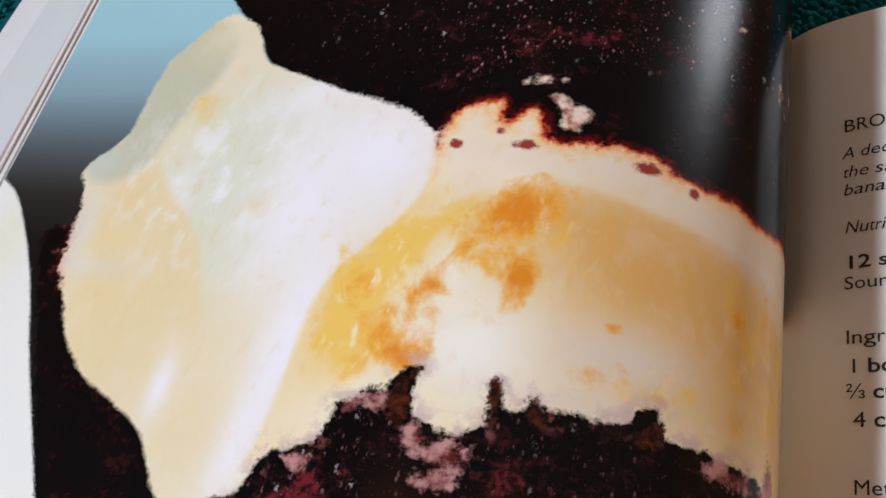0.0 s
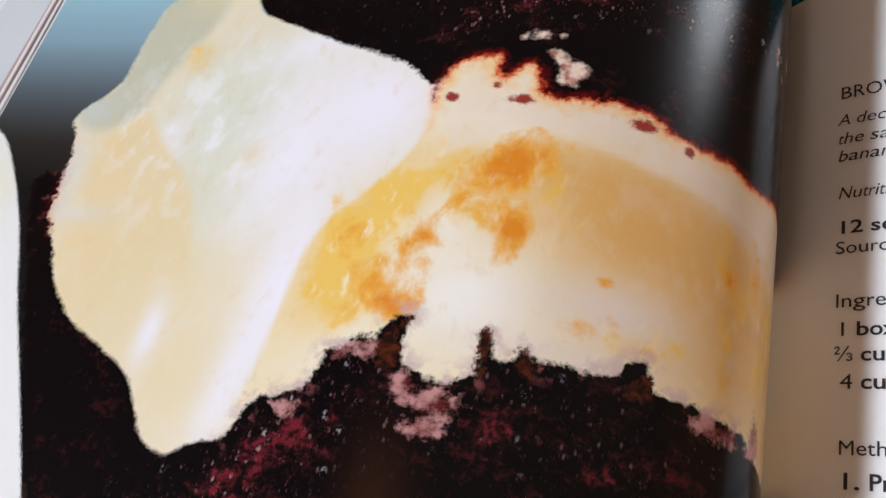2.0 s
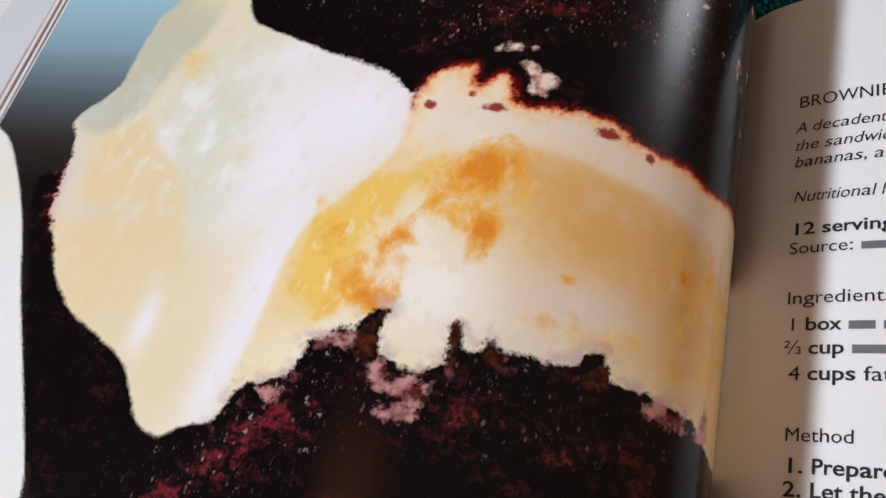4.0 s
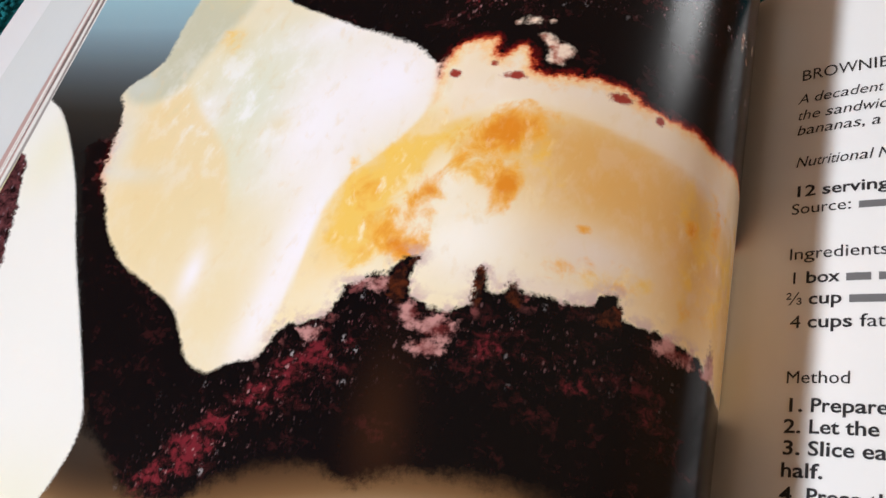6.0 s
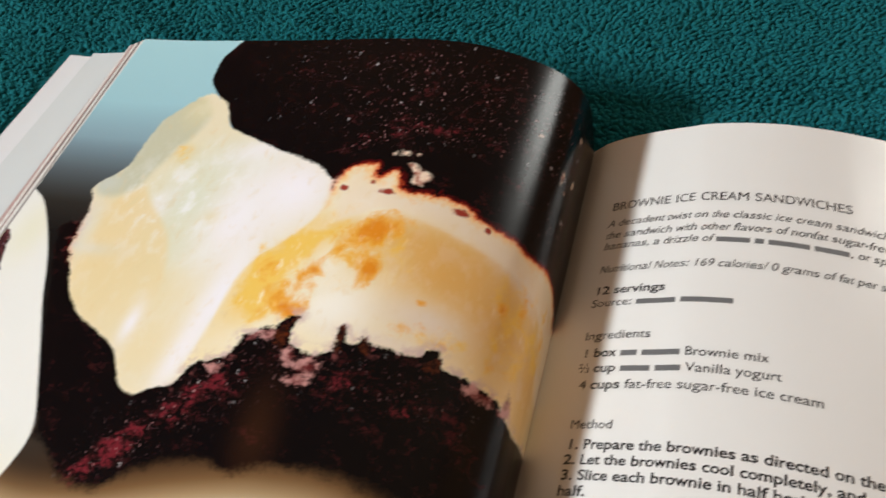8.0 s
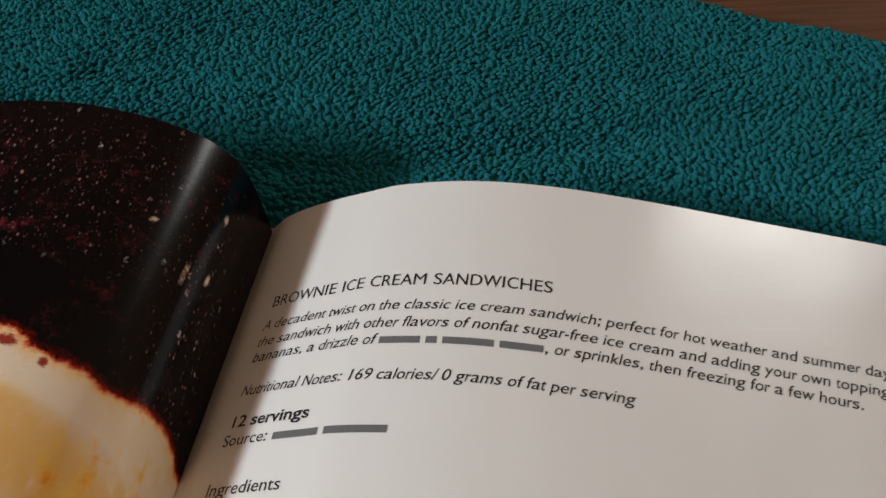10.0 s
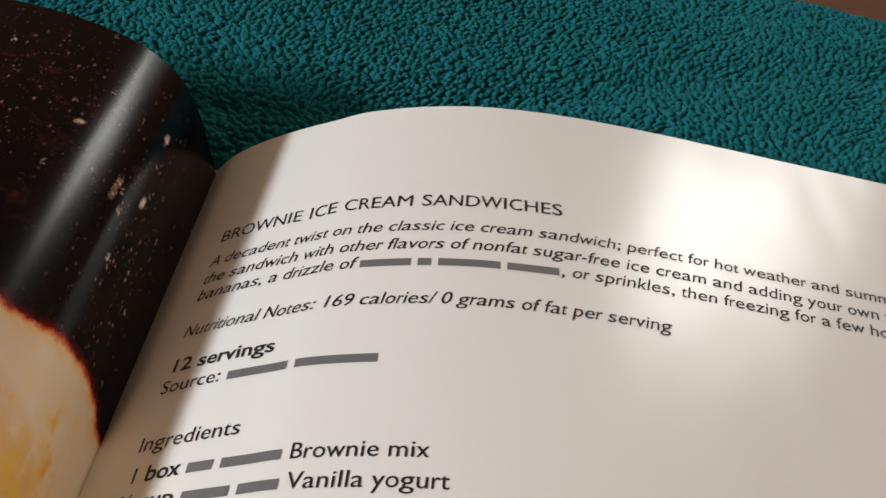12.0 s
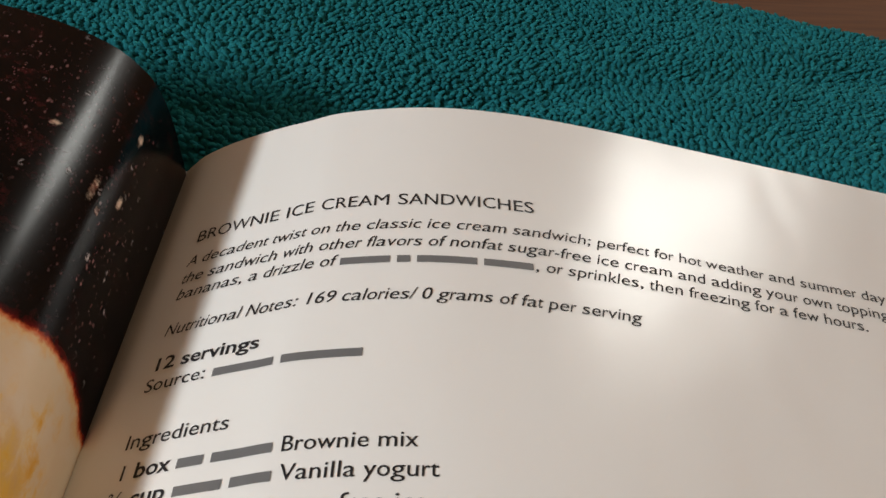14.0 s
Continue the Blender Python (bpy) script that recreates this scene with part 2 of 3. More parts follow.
def mesh_object(name, verts, faces, material, parent=None, label="", smooth=False):
    me = bpy.data.meshes.new(name)
    me.from_pydata([tuple(map(float, v)) for v in verts], [], [tuple(map(int, f)) for f in faces])
    me.materials.append(material)
    if smooth:
        me.polygons.foreach_set("use_smooth", [True] * len(me.polygons))
    me.update()
    ob = new(name, me)
    ob.parent = parent
    if label:
        tagged(ob, label)
    return ob


def part(name, bm, material, parent=None, label=""):
    me = bpy.data.meshes.new(name)
    bm.to_mesh(me)
    bm.free()
    me.materials.append(material)
    ob = new(name, me)
    ob.parent = parent
    return tagged(ob, label)


def boxes(*spans):
    """Joined boxes, each from (x0, x1, y0, y1, z0, z1)."""
    bm = bmesh.new()
    for x0, x1, y0, y1, z0, z1 in spans:
        v = [bm.verts.new(p) for p in ((x0, y0, z0), (x1, y0, z0), (x1, y1, z0), (x0, y1, z0), (x0, y0, z1), (x1, y0, z1), (x1, y1, z1), (x0, y1, z1))]
        for f in ((0, 3, 2, 1), (4, 5, 6, 7), (0, 1, 5, 4), (1, 2, 6, 5), (2, 3, 7, 6), (3, 0, 4, 7)):
            bm.faces.new([v[i] for i in f])
    return bm


# ---- the room ----
# unseen walls and ceiling, added to hold the windows and bounce warm light
X0, X1, Y0, Y1, H, TH = -1.8, 2.0, -2.0, 1.6, 2.4, 0.12
tagged(part("floor", boxes((X0 - TH, X1 + TH, Y0 - TH, Y1 + TH, -0.05, 0.0)), WOOD), "reddish brown wooden floor with fine grain", "floor", kind="structure")
tagged(part("wall_north", boxes((X0, 0.86, Y1, Y1 + TH, 0, H), (1.38, X1, Y1, Y1 + TH, 0, H), (0.86, 1.38, Y1, Y1 + TH, 0, 0.99), (0.86, 1.38, Y1, Y1 + TH, 1.63, H)), WALL), "plain unseen wall with a window opening, warm to tint bounced light", "wall", kind="structure")
tagged(part("wall_west", boxes((X0 - TH, X0, Y0, -1.56, 0, H), (X0 - TH, X0, -0.74, Y1, 0, H), (X0 - TH, X0, -1.56, -0.74, 0, 0.97), (X0 - TH, X0, -1.56, -0.74, 1.21, H)), WALL), "plain unseen wall with a narrow window opening, warm to tint bounced light", "wall", kind="structure")
tagged(part("wall_east", boxes((X1, X1 + TH, Y0, Y1, 0, H)), WALL), "plain unseen wall, warm to tint bounced light", "wall", kind="structure")
tagged(part("wall_south", boxes((X0, X1, Y0 - TH, Y0, 0, H)), WALL), "plain unseen wall, warm to tint bounced light", "wall", kind="structure")
tagged(part("ceiling", boxes((X0 - TH, X1 + TH, Y0 - TH, Y1 + TH, H, H + 0.1)), CEILING), "plain unseen ceiling, warm to tint bounced light", "ceiling", kind="structure")

# ---- the towel ----


def smooth01(v):
    v = np.clip(v, 0.0, 1.0)
    return v * v * (3 - 2 * v)


def waves(x, y):
    """Soft unevenness of the cloth."""
    return (np.sin(x * 31 + 1.1 + 2 * np.sin(y * 17)) + np.sin(y * 43 + 0.4 + 2.2 * np.sin(x * 23 + 1)) + 0.6 * np.sin(x * 71 - y * 53)) / 2.6


TOWEL_X0, TOWEL_X1, TOWEL_Y0 = -0.55, 0.60, -0.42


def towel_end(x):
    return 0.146 - 0.15 * (x - 0.10) + 0.0016 * np.sin(x * 60) + 0.0010 * np.sin(x * 137 + 1)


def towel_top(x, y):
    """Height of the ground weave: flat below the book, plump towards the far hem, rounded off at the rims."""
    inner = towel_end(x) - y
    z = 0.0065 + 0.118 * np.clip(y + 0.01, 0, None) + smooth01((y + 0.005) / 0.03) * (0.0035 + 0.0022 * waves(x, y))
    z = z - 0.0035 * np.exp(-(((y - 0.038 - 0.30 * (x - 0.05)) / 0.008) ** 2)) * smooth01((y - 0.01) / 0.02)
    side = smooth01((-0.243 - x) / 0.03) * (1 - smooth01((y + 0.005) / 0.03))
    z = z + side * (0.002 + 0.0015 * waves(x, y))
    rim = np.minimum(inner, np.minimum(x - TOWEL_X0, np.minimum(TOWEL_X1 - x, y - TOWEL_Y0)))
    return 0.001 + (z - 0.001) * np.sqrt(np.clip(1 - (1 - np.clip(rim / 0.016, 0, 1)) ** 2, 0, 1))


def towel():
    nx, ny = 231, 161
    gx = np.linspace(TOWEL_X0, TOWEL_X1, nx)
    t = np.linspace(0, 1, ny)
    X, T = np.meshgrid(gx, t)
    Y = TOWEL_Y0 + (towel_end(X) - TOWEL_Y0) * (1 - (1 - T) ** 1.15)
    Z = towel_top(X, Y)
    top = np.stack([X, Y, Z], -1).reshape(-1, 3)
    low = top.copy()
    low[:, 2] = 0.0004
    i = np.arange((ny - 1) * nx).reshape(ny - 1, nx)[:, :-1].ravel()
    faces = np.stack([i, i + 1, i + nx + 1, i + nx], 1)
    n = nx * ny
    ring = list(range(nx)) + [nx * k + nx - 1 for k in range(1, ny)] + list(range(n - 2, n - nx - 1, -1)) + [nx * k for k in range(ny - 2, 0, -1)]
    skirt = [(a + n, b + n, b, a) for a, b in zip(ring, ring[1:] + ring[:1])]
    cloth = new("towel")
    tagged(cloth, "folded dark teal terry towel lying on the wooden floor", "towel")
    mesh_object("weave", np.vstack([top, low]), list(map(tuple, faces)) + [tuple(f[::-1] + n) for f in faces] + skirt, TOWEL, cloth, smooth=True)

    # loops of the pile: small bent bulbs, leaning together in patches
    rng = np.random.default_rng(4)
    step = 0.0018
    px, py = np.meshgrid(np.arange(-0.42, 0.44, step), np.arange(-0.20, 0.24, step * 0.95))
    px = (px + step * rng.uniform(-0.45, 0.45, px.shape)).ravel()
    py = (py + step * rng.uniform(-0.45, 0.45, py.shape)).ravel()
    keep = (py < towel_end(px) - 0.0006) & ((py > 0.004) | ((px < -0.242) & (px > -0.36)))
    px, py = px[keep], py[keep]
    count = len(px)
    pz = towel_top(px, py)
    lean = 2.4 * np.sin(px * 38 + 1.7 * np.sin(py * 29)) + 1.6 * np.sin(py * 47 + 2 * np.sin(px * 41 + 0.5)) + rng.normal(0, 1.0, count)
    out = 1 - smooth01((towel_end(px) - py) / 0.010)
    tilt = rng.uniform(0.25, 1.0, count)
    dx, dy = np.cos(lean) * tilt, np.sin(lean) * tilt + 1.3 * out
    tall = rng.uniform(0.0012, 0.0022, count)
    wide = rng.uniform(0.00078, 0.00118, count)
    twist = rng.uniform(0, 6.28, count)
    rings = ((0.0, 0.7, 0.0), (0.45, 1.0, 0.3), (0.82, 0.82, 0.8))
    sides = 5
    verts = np.zeros((count, len(rings) * sides + 1, 3))
    for r, (h, w, b) in enumerate(rings):
        for k in range(sides):
            a = twist + 2 * math.pi * k / sides
            verts[:, r * sides + k, 0] = px + dx * tall * b + np.cos(a) * wide * w
            verts[:, r * sides + k, 1] = py + dy * tall * b + np.sin(a) * wide * w
            verts[:, r * sides + k, 2] = pz - 0.0004 + tall * h + 0.25 * wide * np.sin(a * 2 + lean)
    verts[:, -1, 0], verts[:, -1, 1], verts[:, -1, 2] = px + dx * tall * 1.05, py + dy * tall * 1.05, pz + tall * 0.98 - 0.0004
    pattern = []
    for r in range(len(rings) - 1):
        for k in range(sides):
            a, b = r * sides + k, r * sides + (k + 1) % sides
            pattern.append((a, b, b + sides, a + sides))
    quads = np.array(pattern)
    last = (len(rings) - 1) * sides
    tris = np.array([(last + k, last + (k + 1) % sides, len(rings) * sides) for k in range(sides)])
    per = verts.shape[1]
    base = (np.arange(count) * per)[:, None, None]
    q, t3 = (quads[None] + base).reshape(-1, 4), (tris[None] + base).reshape(-1, 3)
    me = bpy.data.meshes.new("pile")
    me.vertices.add(count * per)
    me.vertices.foreach_set("co", verts.reshape(-1).astype(np.float32))
    me.loops.add(len(q) * 4 + len(t3) * 3)
    me.loops.foreach_set("vertex_index", np.concatenate([q.ravel(), t3.ravel()]).astype(np.int32))
    me.polygons.add(len(q) + len(t3))
    me.polygons.foreach_set("loop_start", np.concatenate([np.arange(len(q)) * 4, len(q) * 4 + np.arange(len(t3)) * 3]).astype(np.int32))
    me.update(calc_edges=True)
    me.validate()
    me.polygons.foreach_set("use_smooth", np.ones(len(me.polygons), dtype=bool))
    me.materials.append(PILE)
    loops = new("terry_nap", me)
    loops.parent = cloth
    tagged(loops, "short dense teal terry loops", kind="stuff")


towel()

# ---- the open cookbook ----
PAGE_H, TOP, TOP_LEFT = 0.280, 0.0015, 0.0
# cross-section from the gutter outwards, in mm
LEFT_MM = [(0.6, 9), (-0.8, 19.5), (-2.8, 30), (-5.8, 37.8), (-11, 43.6), (-15.5, 46.7), (-27, 51), (-47.5, 54), (-68, 52.5), (-91, 48), (-117, 42), (-143, 36.5), (-170, 31), (-197, 26.5), (-230, 21)]
RIGHT_MM = [(0.6, 9), (2.6, 11.6), (5.5, 14.9), (12, 19.8), (22.7, 26), (33.5, 31.2), (40, 34.3), (54, 38.3), (68, 40.6), (82, 41.3), (94, 41.1), (112, 39.9), (130, 38.2), (150, 36.2), (171, 34.2), (191, 32.2), (215, 30.4), (240, 28.5)]


class Profile:
    """A smooth curve through the cross-section, by arc length."""

    def __init__(self, mm, slope, start=0.0):
        p = np.array(mm, float) / 1000
        d = np.r_[0, np.cumsum(np.linalg.norm(np.diff(p, axis=0), axis=1) ** 0.5)]
        tangent = np.gradient(p, d, axis=0)
        out = []
        for i in range(len(p) - 1):
            h = d[i + 1] - d[i]
            for t in np.linspace(0, 1, 24, endpoint=False):
                out.append((2 * t**3 - 3 * t * t + 1) * p[i] + (t**3 - 2 * t * t + t) * h * tangent[i] + (3 * t * t - 2 * t**3) * p[i + 1] + (t**3 - t * t) * h * tangent[i + 1])
        out.append(p[-1])
        self.p = np.array(out)
        self.s = start + np.r_[0, np.cumsum(np.linalg.norm(np.diff(self.p, axis=0), axis=1))]
        self.slope = slope

    def at(self, s, y, lift=0.0):
        """Points of the sheet at arc length s and height y of the page, raised off it by lift."""
        x, z = np.interp(s, self.s, self.p[:, 0]), np.interp(s, self.s, self.p[:, 1])
        e = 0.0008
        tx = np.interp(s + e, self.s, self.p[:, 0]) - np.interp(s - e, self.s, self.p[:, 0])
        tz = np.interp(s + e, self.s, self.p[:, 1]) - np.interp(s - e, self.s, self.p[:, 1])
        side = np.sign(self.p[-1, 0])
        norm = np.hypot(tx, tz) + 1e-12
        return np.stack([x - side * tz / norm * lift, y + 0 * x, z + self.slope * y * np.clip(s / 0.02, 0, 1) + side * tx / norm * lift], -1)


LEFT, RIGHT = Profile(LEFT_MM, 0.03, 9e-05), Profile(RIGHT_MM, 0.0, 0.0036)
WIDTH, LEFT_WIDTH = 0.2273, 0.2256


def each(values, ring):
    """Values of a sheet's grid for its upper face, lower face and rim."""
    return np.concatenate([values, values, values[ring], values[ring]])


def sheet(name, prof, s0, s1, ns, ny, thick, material, parent, label, flip, upper=TOP):
    """One leaf: a curved sheet with thickness and a grid that carries its print."""
    S, Y = np.meshgrid(np.linspace(s0, s1, ns), np.linspace(upper, upper - PAGE_H, ny))
    top, low = prof.at(S, Y).reshape(-1, 3), prof.at(S, Y, -thick).reshape(-1, 3)
    n = ns * ny
    i = np.arange((ny - 1) * ns).reshape(ny - 1, ns)[:, :-1].ravel()
    f = np.stack([i, i + ns, i + ns + 1, i + 1], 1)
    if flip:
        f = f[:, ::-1]
    ring = list(range(ns)) + [ns * k + ns - 1 for k in range(1, ny)] + list(range(n - 2, n - ns - 1, -1)) + [ns * k for k in range(ny - 2, 0, -1)]
    c = len(ring)
    skirt = []
    for j in range(c):
        q = (2 * n + j, 2 * n + (j + 1) % c, 2 * n + c + (j + 1) % c, 2 * n + c + j)
        skirt.append(q if not flip else q[::-1])
    ob = mesh_object(name, np.vstack([top, low, top[ring], low[ring]]), np.vstack([f, f[:, ::-1] + n]).tolist() + skirt, material, parent, label, True)
    layer = ob.data.uv_layers.new(name="sheet")
    idx = np.zeros(len(ob.data.loops), np.int32)
    ob.data.loops.foreach_get("vertex_index", idx)
    uv = np.stack([each(S.ravel(), ring), each(Y.ravel(), ring)], 1)[idx] * 10
    layer.data.foreach_set("uv", uv.astype(np.float32).ravel())
    return ob, S, Y, ring


book = new("cookbook")
tagged(book, "thick open paperback cookbook with glossy dessert photo on teal towel", "book")


def block(name, top, low, material, label="", upper=TOP):
    """A stack of leaves: the cross-section between two lines, drawn along the spine."""
    ny = 12
    ys = np.linspace(upper - 0.0004, upper - PAGE_H + 0.0004, ny)
    rows = []
    for y in ys:
        rows.append(np.vstack([top(y), low(y)[::-1]]))
    k = len(rows[0])
    verts = [(x, y, z) for y, row in zip(ys, rows) for x, z in row]
    faces = []
    for j in range(ny - 1):
        for i in range(k):
            a, b = j * k + i, j * k + (i + 1) % k
            faces.append((a, b, b + k, a + k))
    m = k // 2
    for j in (0, ny - 1):
        for i in range(m - 1):
            q = (j * k + i, j * k + k - 1 - i, j * k + k - 2 - i, j * k + i + 1)
            faces.append(q if j else q[::-1])
    ob = mesh_object(name, verts, faces, material, book, label)
    bm = bmesh.new()
    bm.from_mesh(ob.data)
    bmesh.ops.recalc_face_normals(bm, faces=bm.faces)
    bm.to_mesh(ob.data)
    bm.free()
    return ob


def under(prof, s0, s1, drop, n=60):
    s = np.linspace(s0, s1, n)
    return lambda y: prof.at(s, np.full(n, y), -drop)[:, [0, 2]]


def flat(x0, x1, z, n=60):
    return lambda y: np.stack([np.linspace(x0, x1, n), np.full(n, z)], 1)


REST = 0.0105
block("page_block", under(RIGHT, 0.012, WIDTH - 0.0004, 0.0004), flat(0.006, 0.2135, REST), EDGES, "stacked page edges below the printed recipe")
block("page_block", under(LEFT, 0.030, 0.2245, 0.0030), flat(-0.007, -0.1925, REST), EDGES, "stacked page edges below the glossy photo", TOP_LEFT)


def skew(y):
    """How far the lower leaves are pushed in, more towards their upper corner."""
    return 0.0012 + 0.0026 * float(np.clip((y + 0.10) / 0.10, 0, 1))


def fan(points, n=24):
    """Upper line of a lower stack whose fore-edge reaches further out."""
    p = np.array(points) / 1000
    t = np.linspace(0, 1, n)
    xs = p[0, 0] + (p[-1, 0] - p[0, 0]) * t
    zs = np.interp(-xs, -p[:, 0], p[:, 1])
    zs = np.convolve(np.r_[zs[0], zs, zs[-1]], (0.25, 0.5, 0.25), "valid")
    return lambda y: np.stack([xs + skew(y) * t, zs + 0.03 * y * np.clip((zs - 0.008) / 0.0185, 0, 1)], 1)


def fan_floor(x0, x1, z, n=24):
    t = np.linspace(0, 1, n)
    return lambda y: np.stack([x0 + (x1 - x0 + skew(y)) * t, np.full(n, z)], 1)


block("page_fan", fan([(-150, 28.5), (-180, 24.0), (-200, 19.8), (-213, 16.6), (-225.5, 13.8)]), fan_floor(-0.150, -0.2255, REST + 0.0004), PALE, "grey white lower pages fanned out past the photo", TOP_LEFT)
block("page_fan", fan([(-188, 15.5), (-210, 12.6), (-226, 11.6), (-238.5, 10.2)]), fan_floor(-0.188, -0.2385, 0.0088), COOL, "white lowest pages fanned out past the photo", TOP_LEFT)
part("cover", boxes((-0.2330, 0.2165, TOP - PAGE_H - 0.001, TOP + 0.001, 0.0072, 0.0086)), COVER, book, "plain card cover under the pages")

# thin leaves that stand out along the photo's fore-edge
for k, (kind, reach, drop) in enumerate(((3, -0.0001, 0.0003), (0, -0.0007, 0.0005), (2, -0.0002, 0.0007), (0, 0.0008, 0.0009), (4, 0.0012, 0.0012), (0, 0.0019, 0.0015), (1, 0.0030, 0.0018), (0, 0.0035, 0.0021), (4, 0.0039, 0.0024), (0, 0.0046, 0.0027), (1, 0.0060, 0.0030), (0, 0.0066, 0.0034), (1, 0.0079, 0.0038))):
    low = Profile([(x, z - drop * 1000) for x, z in LEFT_MM[10:]], 0.03)
    off = float(LEFT.s[24 * 10])
    s1 = LEFT_WIDTH + reach - off
    n, ny = 14, 10
    S, Y = np.meshgrid(np.linspace(s1 - 0.02, s1, n), np.linspace(TOP_LEFT - 0.0002, TOP_LEFT - PAGE_H + 0.0002, ny))
    S = S + 0.0006 * np.sin(Y * 23 + k * 1.9) * min(k, 1)
    if kind == 3:  # the yellow leaf lies askew and shows along the lower half alone
        S = S - 0.0014 * np.clip((Y - TOP + 0.5 * PAGE_H) / 0.05, 0, 1)
    a, b = low.at(S, Y), low.at(S, Y, -0.00025)
    top, bot = a.reshape(-1, 3), b.reshape(-1, 3)
    i = np.arange((ny - 1) * n).reshape(ny - 1, n)[:, :-1].ravel()
    f = np.stack([i + 1, i + n + 1, i + n, i], 1)
    e = [(n * j + n - 1, n * (j + 1) + n - 1, n * (j + 1) + n - 1 + n * ny, n * j + n - 1 + n * ny) for j in range(ny - 1)]
    e += [(j, j + 1, j + 1 + n * ny, j + n * ny) for j in range(n - 1)]
    mesh_object("leaf", np.vstack([top, bot]), np.vstack([f, f[:, ::-1] + n * ny]).tolist() + e, LEAVES[kind], book)

# ---- the recipe page ----
text_page, _, _, _ = sheet("text_page", RIGHT, 0.0036, WIDTH, 230, 60, 0.00012, PAPER, book, "white coated page printed with a recipe", True)


def glyph(char, bold, cache={}):
    """The outline of one character of size 1 as a flat mesh, and the way to the next one."""
    if (char, bold) not in cache:
        cu = bpy.data.curves.new("run", "FONT")
        cu.offset, cu.resolution_u = (0.017 if bold else 0.001), 3
        got = []
        for body in (char, char + "l", "l"):
            cu.body = body
            ob = new("run", cu)
            me = bpy.data.meshes.new_from_object(ob.evaluated_get(bpy.context.evaluated_depsgraph_get()))
            got.append((np.array([tuple(p.co) for p in me.vertices]).reshape(-1, 3)[:, :2], [tuple(p.vertices) for p in me.polygons]))
            bpy.data.objects.remove(ob)
            bpy.data.meshes.remove(me)
        bpy.data.curves.remove(cu)
        cache[char, bold] = (*got[0], got[1][0][:, 0].max() - got[2][0][:, 0].max())
    return cache[char, bold]


def widths(groups):
    """The set width of each character, in thousandths of the type's size."""
    return {c: w / 1000 for w, chars in groups.items() for c in chars}


NARROW = widths({278: " ftI./,;", 222: "ijl", 191: "'", 333: "r-", 500: "ckszvxyzJ", 556: "abdeghnopqu0123456789", 722: "wDHNCRUw", 833: "mM", 667: "ABEPSVXY", 611: "TFZ", 778: "OGQ", 944: "W"})
NARROW[":"] = 0.278
BROAD = widths({316: " .,:", 285: "ilI", 350: "f", 415: "r", 380: "t-", 505: "s", 520: "c", 536: "vyxz", 556: "a", 567: "ek", 613: "bdghnopqu", 632: "0123456789", 800: "w", 930: "m", 550: "EFSPL", 600: "BR", 690: "ACV", 770: "DHN", 820: "O", 870: "M", 980: "W\u2154"})


def text_line(y_mm, s_mm, end_mm, runs, fit=None, slant=False, narrow=False):
    """A printed line: runs of (text, bold); a run of a width is a plain bar. fit: the part of it that ends at end_mm."""
    table = NARROW if narrow else BROAD

    def span(text, bold):
        return sum(table[c] for c in text) * (1.06 if bold else 1.0)

    total = span(fit, True) if fit else sum(span(t, b) if isinstance(t, str) else t for t, b in runs)
    em = (end_mm - s_mm) / 1000 / total
    tall = 1.16  # the type's small letters are tall for its size
    verts, faces, slots, at = [], [], [], 0.0
    for t, bold in runs:
        if isinstance(t, str):
            for c in t:
                step = span(c, bold)
                if c != " ":
                    v, f, way = glyph(c, bold)
                    v = np.stack([at + v[:, 0] * step / way + (0.21 * v[:, 1] * tall if slant else 0), v[:, 1] * tall], 1)
                    faces += [tuple(i + len(verts) for i in q) for q in f]
                    slots += [0] * len(f)
                    verts += v.tolist()
                at += step
        else:  # a plain bar of the words' height
            n = 24
            xs = at + np.linspace(0.04, t - 0.04, n)
            v = np.vstack([np.stack([xs, np.full(n, 0.01)], 1), np.stack([xs, np.full(n, 0.52)], 1)])
            f = [(i, i + 1, i + n + 1, i + n) for i in range(n - 1)]
            faces += [tuple(i + len(verts) for i in q) for q in f]
            slots += [1] * len(f)
            verts += v.tolist()
            at += t
    v = np.array(verts) * em
    ob = mesh_object("text_line", RIGHT.at(s_mm / 1000 + v[:, 0], y_mm / 1000 + v[:, 1], 0.00012), faces, INK, text_page)
    ob.data.materials.append(BAR)
    ob.data.polygons.foreach_set("material_index", slots)
    return ob


text_line(-37.4, 19.4, 99.8, [("BROWNIE ICE CREAM SANDWICHES", False)])
text_line(-45.4, 19.0, 205.2, [("A decadent twist on the classic ice cream sandwich; perfect for hot weather and summer days. Try filling", False)], slant=True, narrow=True)
text_line(-51.0, 19.0, 204.2, [("the sandwich with other flavors of nonfat sugar-free ice cream and adding your own toppings like sliced", False)], slant=True, narrow=True)
text_line(-56.1, 19.0, 176.2, [("bananas, a drizzle of ", False), (2.67, False), (" ", False), (0.75, False), (" ", False), (3.17, False), (" ", False), (2.67, False), (", or sprinkles, then freezing for a few hours.", False)], slant=True, narrow=True)
text_line(-66.6, 19.2, 120.2, [("Nutritional Notes: 169 calories/ 0 grams of fat per serving", False)], slant=True, narrow=True)
text_line(-75.9, 19.2, 43.4, [("12 servings", True)])
text_line(-81.1, 18.9, 64.7, [("Source: ", False), (3.3, True), (" ", True), (4.1, True)])
text_line(-94.3, 19.0, 41.0, [("Ingredients", False)])
text_line(-101.0, 19.4, 75.6, [("1 ", False), ("box ", True), (1.38, False), (" ", False), (3.0, False), (" Brownie mix", False)])
